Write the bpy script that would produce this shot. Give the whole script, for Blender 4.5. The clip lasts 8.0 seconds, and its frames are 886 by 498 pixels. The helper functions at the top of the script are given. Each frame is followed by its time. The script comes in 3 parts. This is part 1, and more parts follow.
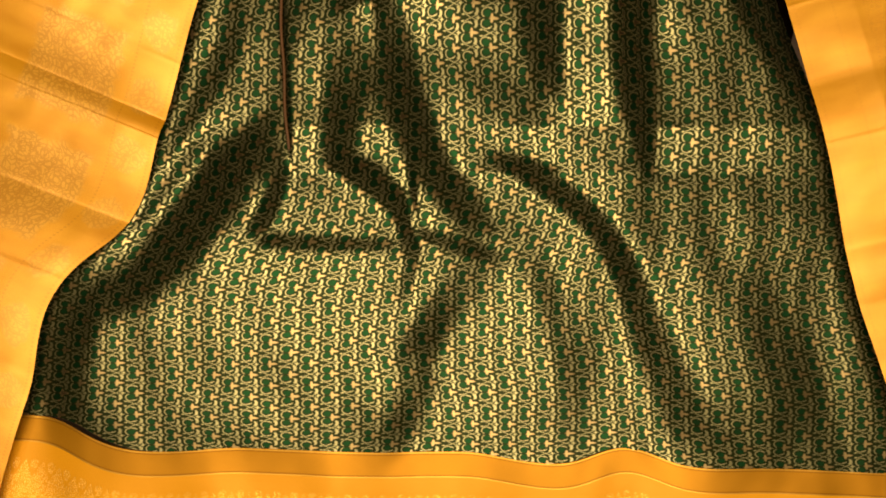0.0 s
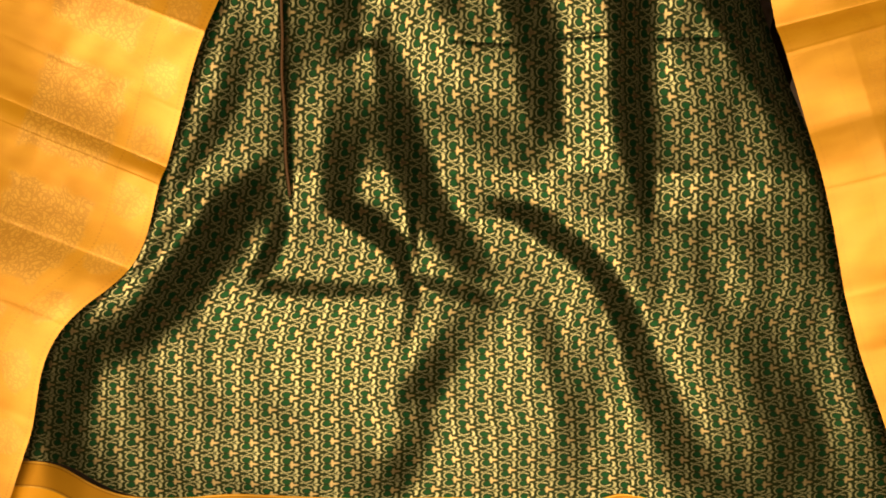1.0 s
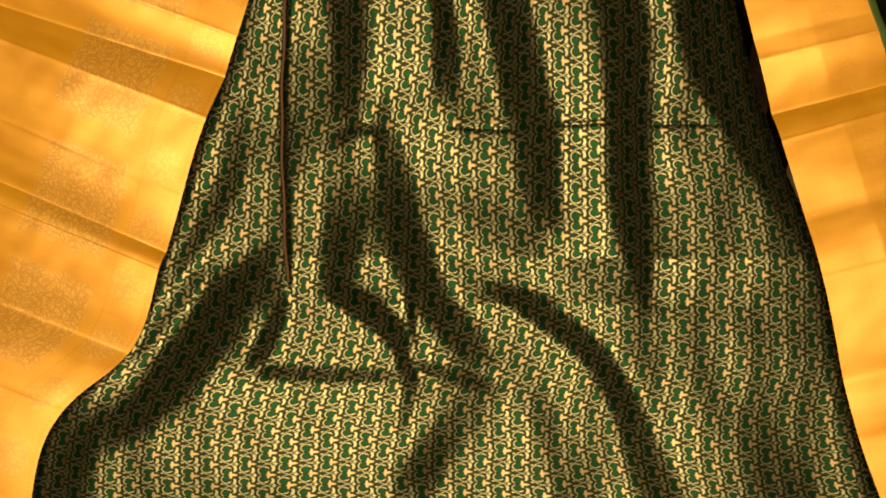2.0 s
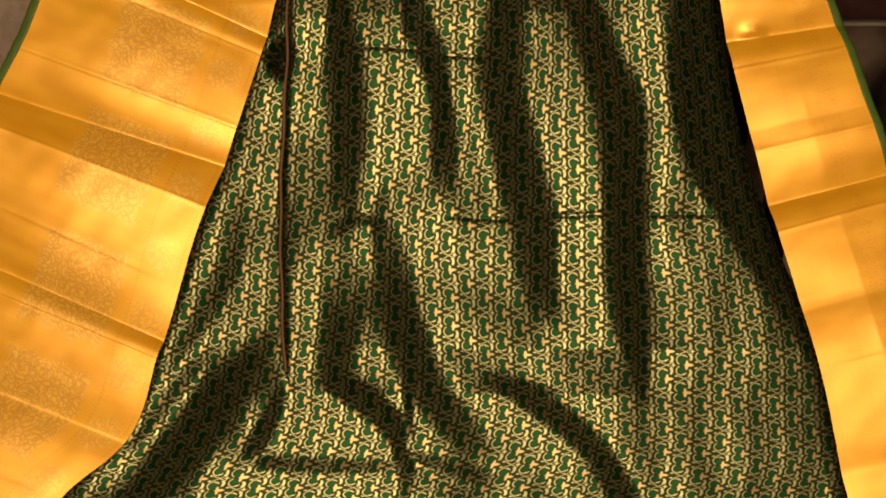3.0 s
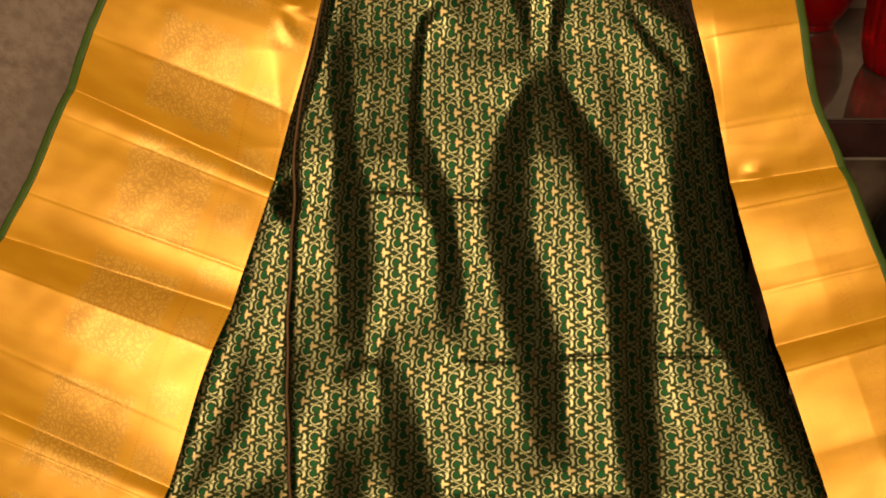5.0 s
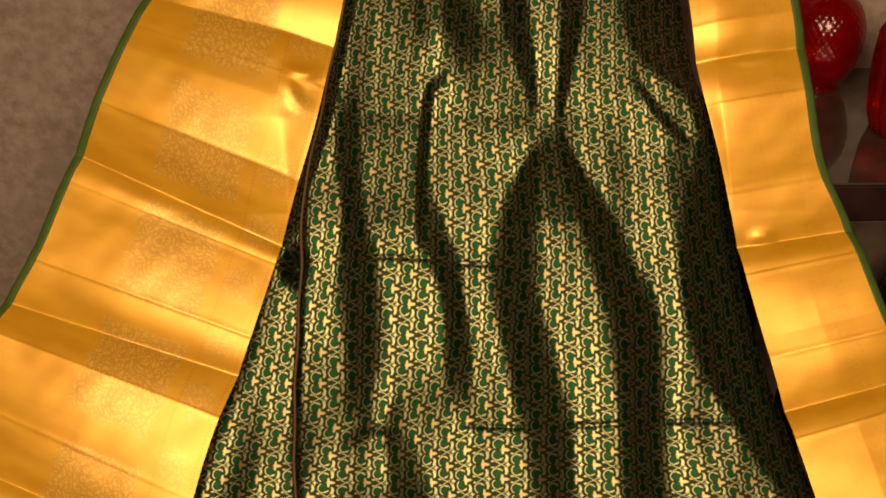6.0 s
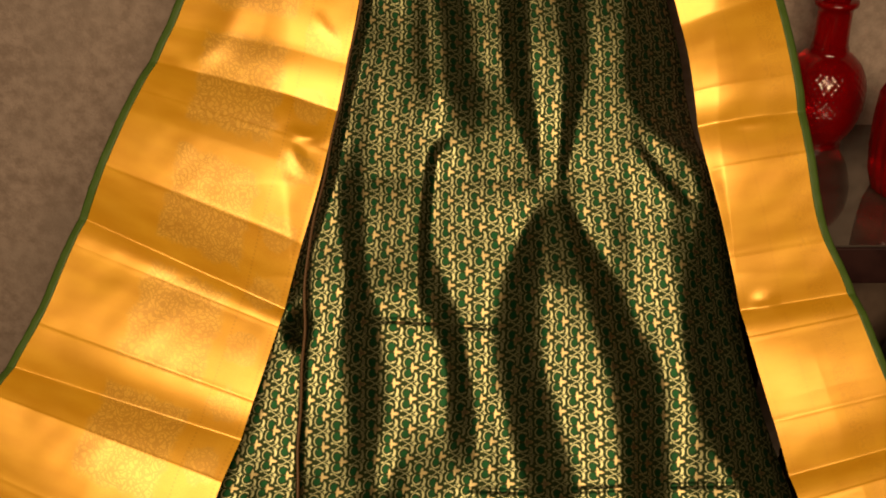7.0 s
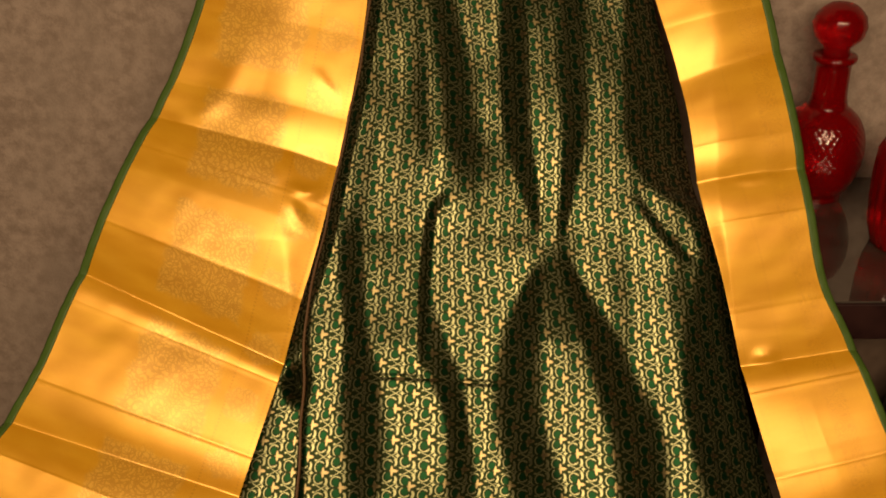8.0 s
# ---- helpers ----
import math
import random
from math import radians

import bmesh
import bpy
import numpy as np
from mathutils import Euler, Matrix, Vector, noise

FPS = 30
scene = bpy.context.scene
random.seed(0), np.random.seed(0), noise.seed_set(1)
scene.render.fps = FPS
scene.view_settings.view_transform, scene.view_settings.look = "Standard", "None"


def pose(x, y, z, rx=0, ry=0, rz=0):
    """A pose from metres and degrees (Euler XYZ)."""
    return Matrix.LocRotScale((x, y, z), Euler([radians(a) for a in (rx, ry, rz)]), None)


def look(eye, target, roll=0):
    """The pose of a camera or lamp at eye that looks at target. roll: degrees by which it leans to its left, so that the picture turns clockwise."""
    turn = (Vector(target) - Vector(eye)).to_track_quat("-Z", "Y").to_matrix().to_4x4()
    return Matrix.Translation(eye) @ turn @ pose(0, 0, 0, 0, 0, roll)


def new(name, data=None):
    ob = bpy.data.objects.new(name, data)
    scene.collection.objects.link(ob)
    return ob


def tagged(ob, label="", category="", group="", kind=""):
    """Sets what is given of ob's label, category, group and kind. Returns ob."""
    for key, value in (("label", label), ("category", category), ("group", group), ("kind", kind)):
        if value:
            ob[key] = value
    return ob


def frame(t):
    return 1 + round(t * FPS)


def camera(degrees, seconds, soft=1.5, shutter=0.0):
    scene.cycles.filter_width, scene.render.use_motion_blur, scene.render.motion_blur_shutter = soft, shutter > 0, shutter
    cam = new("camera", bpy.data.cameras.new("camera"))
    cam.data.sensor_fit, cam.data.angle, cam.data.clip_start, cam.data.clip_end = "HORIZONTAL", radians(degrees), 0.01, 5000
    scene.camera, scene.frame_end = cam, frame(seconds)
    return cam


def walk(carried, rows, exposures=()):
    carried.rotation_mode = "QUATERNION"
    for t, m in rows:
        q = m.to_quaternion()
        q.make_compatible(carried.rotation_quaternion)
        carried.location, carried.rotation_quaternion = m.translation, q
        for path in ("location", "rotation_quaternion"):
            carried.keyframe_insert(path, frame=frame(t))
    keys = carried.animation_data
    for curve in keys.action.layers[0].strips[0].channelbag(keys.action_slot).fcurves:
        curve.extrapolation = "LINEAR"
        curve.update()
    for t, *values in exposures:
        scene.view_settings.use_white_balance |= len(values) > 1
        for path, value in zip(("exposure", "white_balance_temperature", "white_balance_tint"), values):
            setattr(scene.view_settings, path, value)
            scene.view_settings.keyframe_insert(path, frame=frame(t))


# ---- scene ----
# ---- camera and its walk ----
cam = camera(42.0, 8.0, soft=1.8)
EYE, TILT = 1.36, -42.0
BASE = pose(0, 0, EYE, TILT, 0, 0)
ROWS = [
    (0.0, 0.0, 0.0, 0.0, 0.0, 0.0, 0.0),
    (0.5, 0.0031, -0.0012, 0.0221, 0.11, -0.06, 0.03),
    (1.0, 0.0042, -0.0033, 0.0407, 0.16, 0.73, 0.01),
    (1.5, 0.0049, -0.0063, 0.0602, 0.17, 1.87, -0.09),
    (2.0, 0.0104, -0.0095, 0.0846, 0.31, 3.31, -0.07),
    (3.5, 0.0152, -0.0212, 0.1764, 0.31, 6.31, -0.36),
    (4.0, 0.0068, -0.0232, 0.2018, 0.09, 7.21, -0.41),
    (4.5, 0.0047, -0.0256, 0.2176, 0.17, 8.2, -0.14),
    (6.0, -0.0045, -0.0358, 0.2777, 0.4, 10.85, 0.17),
    (6.5, -0.0043, -0.041, 0.3004, 0.51, 11.54, 0.24),
    (7.0, -0.0084, -0.047, 0.3219, 0.41, 12.3, 0.24),
    (7.5, -0.0078, -0.0504, 0.3371, 0.44, 13.11, 0.06),
    (8.0, -0.0069, -0.052, 0.3476, 0.43, 14.1, 0.15),
]
EXPOSURE = -0.05
walk(cam, [(t, BASE @ pose(x, y, z, 90 + pitch, roll, yaw)) for t, x, y, z, yaw, pitch, roll in ROWS], [(0.0, EXPOSURE + 0.18), (2.0, EXPOSURE + 0.1), (4.0, EXPOSURE), (8.0, EXPOSURE - 0.08)])

# ---- world and light ----
world = bpy.data.worlds.new("room_dark")
scene.world = world
world.use_nodes = True
world.node_tree.nodes["Background"].inputs["Color"].default_value = (1.0, 0.72, 0.45, 1)
world.node_tree.nodes["Background"].inputs["Strength"].default_value = 0.01


def area_lamp(name, place, target, sx, sy, watts, colour):
    data = bpy.data.lights.new(name, "AREA")
    data.shape, data.size, data.size_y, data.energy, data.color = "RECTANGLE", sx, sy, watts, colour
    ob = new(name, data)
    ob.matrix_world = look(place, target)
    return ob


area_lamp("ceiling_light", (0.0, -1.25, 2.5), (0.0, 1.35, 0.6), 2.4, 1.0, 124, (1.0, 0.76, 0.45))


# ---- material helpers ----
class Net:
    def __init__(self, name):
        self.mat = bpy.data.materials.new(name)
        self.mat.use_nodes = True
        self.tree = self.mat.node_tree
        self.bsdf = self.tree.nodes["Principled BSDF"]

    def put(self, socket, value):
        if isinstance(value, bpy.types.NodeSocket):
            self.tree.links.new(value, socket)
        else:
            socket.default_value = value

    def m(self, op, a, b=0.0, c=0.0):
        n = self.tree.nodes.new("ShaderNodeMath")
        n.operation = op
        for i, v in enumerate((a, b, c)):
            self.put(n.inputs[i], v)
        return n.outputs[0]

    def ramp(self, value, lo, hi, a=0.0, b=1.0):
        n = self.tree.nodes.new("ShaderNodeMapRange")
        n.interpolation_type = "SMOOTHSTEP"
        for i, v in enumerate((value, lo, hi, a, b)):
            self.put(n.inputs[i], v)
        return n.outputs[0]

    def mix(self, f, a, b):
        n = self.tree.nodes.new("ShaderNodeMix")
        n.data_type = "RGBA"
        self.put(n.inputs[0], f)
        self.put(n.inputs[6], a if not isinstance(a, tuple) else (*a, 1))
        self.put(n.inputs[7], b if not isinstance(b, tuple) else (*b, 1))
        return n.outputs[2]

    def coords(self, which="UV"):
        n = self.tree.nodes.new("ShaderNodeTexCoord")
        return n.outputs[which]

    def xyz(self, vector):
        n = self.tree.nodes.new("ShaderNodeSeparateXYZ")
        self.put(n.inputs[0], vector)
        return n.outputs

    def noise(self, vector, scale, detail=3.0, rough=0.5):
        n = self.tree.nodes.new("ShaderNodeTexNoise")
        self.put(n.inputs["Vector"], vector)
        n.inputs["Scale"].default_value, n.inputs["Detail"].default_value, n.inputs["Roughness"].default_value = scale, detail, rough
        return n.outputs["Fac"]

    def voronoi(self, vector, scale, feature="DISTANCE_TO_EDGE"):
        n = self.tree.nodes.new("ShaderNodeTexVoronoi")
        n.feature = feature
        self.put(n.inputs["Vector"], vector)
        n.inputs["Scale"].default_value = scale
        return n.outputs["Distance"]

    def stretch(self, vector, sx, sy, sz=1.0):
        n = self.tree.nodes.new("ShaderNodeMapping")
        self.put(n.inputs["Vector"], vector)
        n.inputs["Scale"].default_value = (sx, sy, sz)
        return n.outputs[0]

    def bump(self, height, strength, distance):
        n = self.tree.nodes.new("ShaderNodeBump")
        n.inputs["Strength"].default_value, n.inputs["Distance"].default_value = strength, distance
        self.put(n.inputs["Height"], height)
        self.put(self.bsdf.inputs["Normal"], n.outputs[0])

    def set(self, **values):
        for key, value in values.items():
            self.put(self.bsdf.inputs[key.replace("_", " ")], (*value, 1) if isinstance(value, tuple) and len(value) == 3 else value)
        return self.mat


def brocade_material():
    """Green silk with a woven gold vine: a half-drop lattice of pointed flowers, each with two green lobes inside gold hooks."""
    n = Net("green_brocade_silk")
    uv = n.coords()
    x0, y0_, _ = n.xyz(uv)
    unit = 0.00063
    # the weave is never quite even
    wob = n.noise(uv, 60.0, 2.0)
    x1 = n.m("ADD", n.m("DIVIDE", x0, unit), n.m("ADD", n.m("MULTIPLY", wob, 3.0), n.m("MULTIPLY", n.noise(uv, 7.0, 1.0), 34.0)))
    y1 = n.m("ADD", n.m("DIVIDE", y0_, unit), n.m("ADD", n.m("MULTIPLY", n.noise(uv, 75.0, 2.0), 3.0), n.m("MULTIPLY", n.noise(uv, 5.5, 1.0), 40.0)))
    golds, coppers, lobes = [], [], []

    def length(a, b):
        return n.m("SQRT", n.m("ADD", n.m("MULTIPLY", a, a), n.m("MULTIPLY", b, b)))

    for ox, oy in ((0.0, 0.0), (30.0, 25.0)):
        x = n.m("WRAP", n.m("ADD", x1, ox), 30.0, -30.0)
        y = n.m("WRAP", n.m("ADD", y1, oy), 25.0, -25.0)
        ay = n.m("ABSOLUTE", y)

        def ellipse(cx, cy, rx, ry):
            a = n.m("DIVIDE", n.m("SUBTRACT", x, cx), rx)
            b = n.m("DIVIDE", n.m("SUBTRACT", ay, cy), ry)
            return n.m("MULTIPLY", n.m("SUBTRACT", length(a, b), 1.0), min(rx, ry))

        dx, dy = n.m("ADD", x, 6.5), n.m("SUBTRACT", ay, 9.4)
        hook = n.m("SUBTRACT", n.m("ABSOLUTE", n.m("SUBTRACT", length(dx, dy), 8.7)), 0.85)
        hook = n.m("MAXIMUM", hook, n.m("SUBTRACT", n.m("SUBTRACT", dx, dy), 3.0))
        star = n.m("ADD", n.m("SQRT", n.m("ABSOLUTE", n.m("ADD", x, 20.5))), n.m("SQRT", ay))
        star = n.m("MULTIPLY", n.m("SUBTRACT", star, 2.5), 2.2)
        petal = n.m("MAXIMUM", ellipse(6.0, 14.3, 3.7, 6.2), n.m("MULTIPLY", ellipse(2.2, 13.2, 3.2, 5.6), -1.0))
        fx = n.m("ABSOLUTE", n.m("ADD", x, 1.0))
        vine = n.m("SUBTRACT", n.m("ABSOLUTE", n.m("SUBTRACT", n.m("SUBTRACT", 25.0, ay), n.m("MULTIPLY", fx, 0.55))), 0.75)
        vine = n.m("MAXIMUM", vine, n.m("SUBTRACT", fx, 10.0))
        bud = ellipse(-2.8, 16.8, 2.2, 1.5)
        flower = n.m("MINIMUM", ellipse(4.0, 0.0, 7.0, 2.7), ellipse(0.5, 3.6, 2.1, 4.6))
        leaf = ellipse(-14.5, 19.5, 2.4, 1.6)
        golds += [hook, star, petal, vine, bud, leaf]
        coppers.append(flower)
        lobes += [ellipse(-6.8, 8.4, 5.9, 6.3)]

    def least(parts):
        out = parts[0]
        for part_ in parts[1:]:
            out = n.m("MINIMUM", out, part_)
        return out

    gold = n.ramp(least(golds), 0.9, -0.9)
    copper = n.ramp(least(coppers), 0.9, -0.9)
    lobe = n.ramp(least(lobes), 1.0, -1.0)
    thread = n.noise(n.stretch(uv, 900, 2600), 1.0, 2.0)
    slub = n.noise(uv, 14.0, 4.0)
    ground = n.mix(lobe, (0.013, 0.018, 0.004), (0.006, 0.034, 0.010))
    ground = n.mix(n.ramp(slub, 0.3, 0.75, 0.0, 0.35), ground, (0.011, 0.015, 0.006))
    zari = n.mix(n.ramp(thread, 0.3, 0.7), (0.155, 0.143, 0.070), (0.26, 0.240, 0.126))
    col = n.mix(gold, ground, zari)
    col = n.mix(copper, col, (0.24, 0.175, 0.08))
    metal = n.m("MAXIMUM", gold, copper)
    n.bump(n.m("ADD", n.m("MULTIPLY", metal, 0.6), n.m("MULTIPLY", thread, 0.5)), 0.35, 0.0003)
    return n.set(Base_Color=col, Metallic=n.m("MAXIMUM", metal, n.ramp(lobe, 0.0, 1.0, 0.55, 0.75)), Roughness=n.ramp(metal, 0.0, 1.0, 0.40, 0.335), Specular_IOR_Level=0.08)


def zari_material(name, deep, pale, motif=True):
    """Gold tissue of the wide borders: satin stripes along the length, woven medallions and dotted lines."""
    n = Net(name)
    uv = n.coords()
    x, y, _ = n.xyz(uv)
    thread = n.noise(n.stretch(uv, 500, 3200), 1.0, 2.0)
    satin = n.noise(n.stretch(uv, 10, 30), 1.0, 4.0)
    cloud = n.noise(uv, 9.0, 3.0)
    col = n.mix(n.ramp(n.m("ADD", n.m("MULTIPLY", thread, 0.5), n.m("MULTIPLY", satin, 0.5)), 0.3, 0.75), deep, pale)
    col = n.mix(n.ramp(cloud, 0.45, 0.8, 0.0, 0.3), col, (0.84, 0.43, 0.05))
    rough = n.ramp(satin, 0.2, 0.8, 0.28, 0.38)
    height = n.m("MULTIPLY", thread, 0.3)
    if motif:
        # woven medallions down the middle, a smaller row near the body
        py = n.m("WRAP", y, 0.085, -0.085)
        px = n.m("SUBTRACT", x, 0.135)
        wob = n.m("MULTIPLY", n.noise(uv, 70.0, 2.0), 4.0)
        warped = n.tree.nodes.new("ShaderNodeVectorMath")
        n.put(warped.inputs[0], uv)
        n.put(warped.inputs[1], n.m("MULTIPLY", wob, 0.004))
        petals = n.m("SINE", n.m("ADD", n.m("MULTIPLY", n.voronoi(warped.outputs[0], 30.0, "F1"), 44.0), n.m("MULTIPLY", wob, 1.2)))
        lines = n.m("MAXIMUM", n.ramp(petals, 0.25, 0.8), n.ramp(n.voronoi(warped.outputs[0], 115.0), 0.11, 0.05))
        edge = n.m("MULTIPLY", n.noise(uv, 45.0, 3.0), 0.03)
        big = n.ramp(n.m("ADD", n.m("MAXIMUM", n.m("ABSOLUTE", px), n.m("MULTIPLY", n.m("ABSOLUTE", py), 0.9)), edge), 0.080, 0.068)
        sx, sy = n.m("SUBTRACT", x, 0.034), n.m("WRAP", y, 0.0425, -0.0425)
        small = n.ramp(n.m("ADD", n.m("SQRT", n.m("ADD", n.m("MULTIPLY", sx, sx), n.m("MULTIPLY", sy, sy))), edge), 0.042, 0.036)
        area = n.m("MULTIPLY", n.m("MAXIMUM", big, n.m("MULTIPLY", small, 0.7)), lines)
        field = n.m("MAXIMUM", big, n.m("MULTIPLY", small, 0.7))
        col = n.mix(n.m("MULTIPLY", field, 0.3), col, (0.90, 0.58, 0.14))
        rule_at = 0.026
    else:
        # plain satin with an embossed strip along the outer edge
        strip = n.ramp(n.m("ABSOLUTE", n.m("SUBTRACT", x, 0.108)), 0.016, 0.012)
        area = n.m("MULTIPLY", strip, n.ramp(n.m("SINE", n.m("MULTIPLY", n.voronoi(uv, 110.0, "F1"), 22.0)), 0.1, 0.6))
        rule_at = 0.024
    dots = n.ramp(n.m("SINE", n.m("MULTIPLY", y, 1250.0)), -0.2, 0.4)
    rule = n.m("MULTIPLY", n.ramp(n.m("ABSOLUTE", n.m("SUBTRACT", n.m("ABSOLUTE", n.m("SUBTRACT", x, 0.032)), rule_at)), 0.0018, 0.0009), dots)
    area = n.m("MAXIMUM", area, n.m("MULTIPLY", rule, 0.8))
    col = n.mix(n.m("MULTIPLY", area, 0.42 if motif else 0.2), col, (0.46, 0.17, 0.006))
    height = n.m("SUBTRACT", height, n.m("MULTIPLY", area, 0.2))
    n.bump(height, 0.3, 0.0003)
    return n.set(Base_Color=col, Metallic=0.32, Roughness=rough, Specular_IOR_Level=0.4, Coat_Weight=0.15, Coat_Roughness=0.3, Coat_IOR=1.8)


def hem_material():
    """Bottom border: brown-gold satin band, fine gold lines, then orange silk with a row of woven gold peaks."""
    n = Net("hem_gold_silk")
    uv = n.coords()
    x, y, _ = n.xyz(uv)
    thread = n.noise(n.stretch(uv, 2600, 300), 1.0, 2.0)
    band = n.mix(thread, (0.36, 0.155, 0.004), (0.46, 0.215, 0.008))
    silk = n.mix(thread, (0.66, 0.28, 0.004), (0.78, 0.36, 0.008))
    line = n.ramp(n.m("ABSOLUTE", n.m("SUBTRACT", n.m("ABSOLUTE", n.m("SUBTRACT", y, 0.017)), 0.0155)), 0.0009, 0.0004)
    split = n.ramp(y, 0.0325, 0.0335)
    col = n.mix(split, band, silk)
    col = n.mix(n.m("MULTIPLY", line, 0.7), col, (0.50, 0.30, 0.06))
    shade = n.ramp(n.m("ABSOLUTE", n.m("SUBTRACT", n.m("ABSOLUTE", n.m("SUBTRACT", y, 0.017)), 0.0135)), 0.0009, 0.0004)
    col = n.mix(n.m("MULTIPLY", shade, 0.6), col, (0.16, 0.06, 0.003))
    # woven row of slender peaks with a teardrop in each gap, over a field of fine filigree
    tri = n.m("MULTIPLY", n.m("ABSOLUTE", n.m("WRAP", x, 0.011, -0.011)), 2.1)
    peak = n.ramp(n.m("SUBTRACT", n.m("SUBTRACT", y, 0.055), tri), -0.001, 0.001)
    lx = n.m("ABSOLUTE", n.m("WRAP", n.m("ADD", x, 0.011), 0.011, -0.011))
    ly = n.m("SUBTRACT", y, 0.059)
    drop = n.m("SQRT", n.m("ADD", n.m("MULTIPLY", lx, lx), n.m("MULTIPLY", n.m("MULTIPLY", ly, ly), n.ramp(ly, -0.001, 0.001, 1.0, 0.3))))
    loop = n.ramp(n.m("ADD", drop, n.m("MULTIPLY", n.noise(uv, 260.0, 1.0), 0.002)), 0.0066, 0.0052)
    filigree = n.ramp(n.voronoi(n.stretch(uv, 1.0, 0.6), 520.0), 0.06, 0.22)
    lines = n.m("MULTIPLY", n.m("MAXIMUM", peak, loop), filigree)
    zone = n.noise(uv, 9.0, 1.0)
    lines = n.m("MULTIPLY", lines, n.ramp(zone, 0.25, 0.5, 0.75, 1.0))
    col = n.mix(n.m("MULTIPLY", lines, 0.6), col, (0.78, 0.50, 0.12))
    metal = n.m("MAXIMUM", n.m("MAXIMUM", lines, line), n.ramp(split, 0.0, 1.0, 0.5, 0.15))
    n.bump(n.m("ADD", n.m("MULTIPLY", thread, 0.3), lines), 0.3, 0.0005)
    return n.set(Base_Color=col, Metallic=metal, Roughness=0.46, Specular_IOR_Level=0.2)


def cloth_plain(name, a, b, rough=0.5, metal=0.0):
    n = Net(name)
    uv = n.coords()
    thread = n.noise(n.stretch(uv, 1800, 700), 1.0, 2.0)
    n.bump(thread, 0.3, 0.0004)
    return n.set(Base_Color=n.mix(n.ramp(thread, 0.3, 0.7), a, b), Roughness=rough, Metallic=metal)


def plaster(name, a, b, c, rough=0.85):
    n = Net(name)
    p = n.coords("Object")
    big, small, grit = n.noise(p, 7.0, 5.0, 0.6), n.noise(p, 48.0, 4.0, 0.65), n.noise(p, 300.0, 2.0)
    col = n.mix(n.ramp(small, 0.3, 0.7), a, b)
    col = n.mix(n.ramp(big, 0.4, 0.75, 0.0, 0.8), col, c)
    n.bump(n.m("ADD", n.m("MULTIPLY", small, 0.7), n.m("MULTIPLY", grit, 0.3)), 0.5, 0.004)
    return n.set(Base_Color=col, Roughness=rough)


def plain(name, a, b, rough, metal=0.0, scale=30.0, **more):
    n = Net(name)
    p = n.coords("Object")
    v = n.noise(p, scale, 4.0)
    n.bump(v, 0.1, 0.001)
    return n.set(Base_Color=n.mix(n.ramp(v, 0.3, 0.7), a, b), Roughness=n.ramp(v, 0.2, 0.8, rough * 0.8, rough * 1.2), Metallic=metal, **more)


BROCADE = brocade_material()
ZARI = zari_material("gold_tissue_border", (0.68, 0.285, 0.007), (0.83, 0.415, 0.022))
ZARI_PLAIN = zari_material("plain_gold_tissue_border", (0.68, 0.285, 0.007), (0.83, 0.415, 0.022), False)
HEM = hem_material()
SELVEDGE = cloth_plain("green_selvedge", (0.038, 0.072, 0.005), (0.065, 0.115, 0.010), 0.6)
PIPING = cloth_plain("copper_brown_edge", (0.06, 0.024, 0.004), (0.13, 0.052, 0.010), 0.6, 0.0)
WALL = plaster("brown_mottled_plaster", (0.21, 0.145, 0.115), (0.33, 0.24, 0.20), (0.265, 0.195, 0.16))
# for unseen walls and ceiling: near black so that steep folds mirror darkness
ROOM = plaster("unseen_room_dark", (0.026, 0.021, 0.016), (0.038, 0.031, 0.024), (0.03, 0.025, 0.019))
FLOOR = plaster("brown_floor_tile", (0.07, 0.05, 0.036), (0.10, 0.07, 0.05), (0.06, 0.042, 0.03), 0.4)
GLASS_RED = plain("red_glass", (0.33, 0.0015, 0.003), (0.40, 0.002, 0.004), 0.11, 0.0, 20.0, Transmission_Weight=0.7, IOR=1.5)
TOP_STONE = plain("polished_beige_top", (0.035, 0.026, 0.022), (0.055, 0.042, 0.036), 0.06, 0.0, 14.0, Coat_Weight=1.0, Coat_Roughness=0.03, Coat_IOR=1.6)
WOOD_DARK = plain("dark_maroon_wood", (0.014, 0.004, 0.004), (0.024, 0.007, 0.006), 0.6, 0.0, 30.0, Specular_IOR_Level=0.15)
SHELF_BROWN = plain("brown_shelf_laminate", (0.07, 0.043, 0.031), (0.10, 0.063, 0.046), 0.5)
TRIM_PALE = plain("pale_trim", (0.30, 0.24, 0.20), (0.36, 0.29, 0.24), 0.4)
BLACK = plain("black_glazed_ceramic", (0.004, 0.004, 0.004), (0.007, 0.006, 0.006), 0.5)


# ---- mesh helpers ----
def mesh_object(name, verts, faces, material, parent=None, smooth=True, uvs=None, label=""):
    me = bpy.data.meshes.new(name)
    me.from_pydata(verts, [], faces)
    if uvs is not None:
        layer = me.uv_layers.new(name="UVMap")
        index = np.empty(len(me.loops), dtype=np.int32)
        me.loops.foreach_get("vertex_index", index)
        layer.data.foreach_set("uv", np.asarray(uvs, dtype=np.float32)[index].ravel())
    me.polygons.foreach_set("use_smooth", [smooth] * len(me.polygons))
    me.materials.append(material)
    me.update()
    ob = new(name, me)
    if parent:
        ob.parent = parent
    if label:
        ob["label"] = label
    return ob


def part(name, bm, material, parent, label="", smooth=False):
    me = bpy.data.meshes.new(name)
    bm.to_mesh(me)
    bm.free()
    me.polygons.foreach_set("use_smooth", [smooth] * len(me.polygons))
    me.materials.append(material)
    ob = new(name, me)
    if parent:
        ob.parent = parent
    if label:
        ob["label"] = label
    return ob


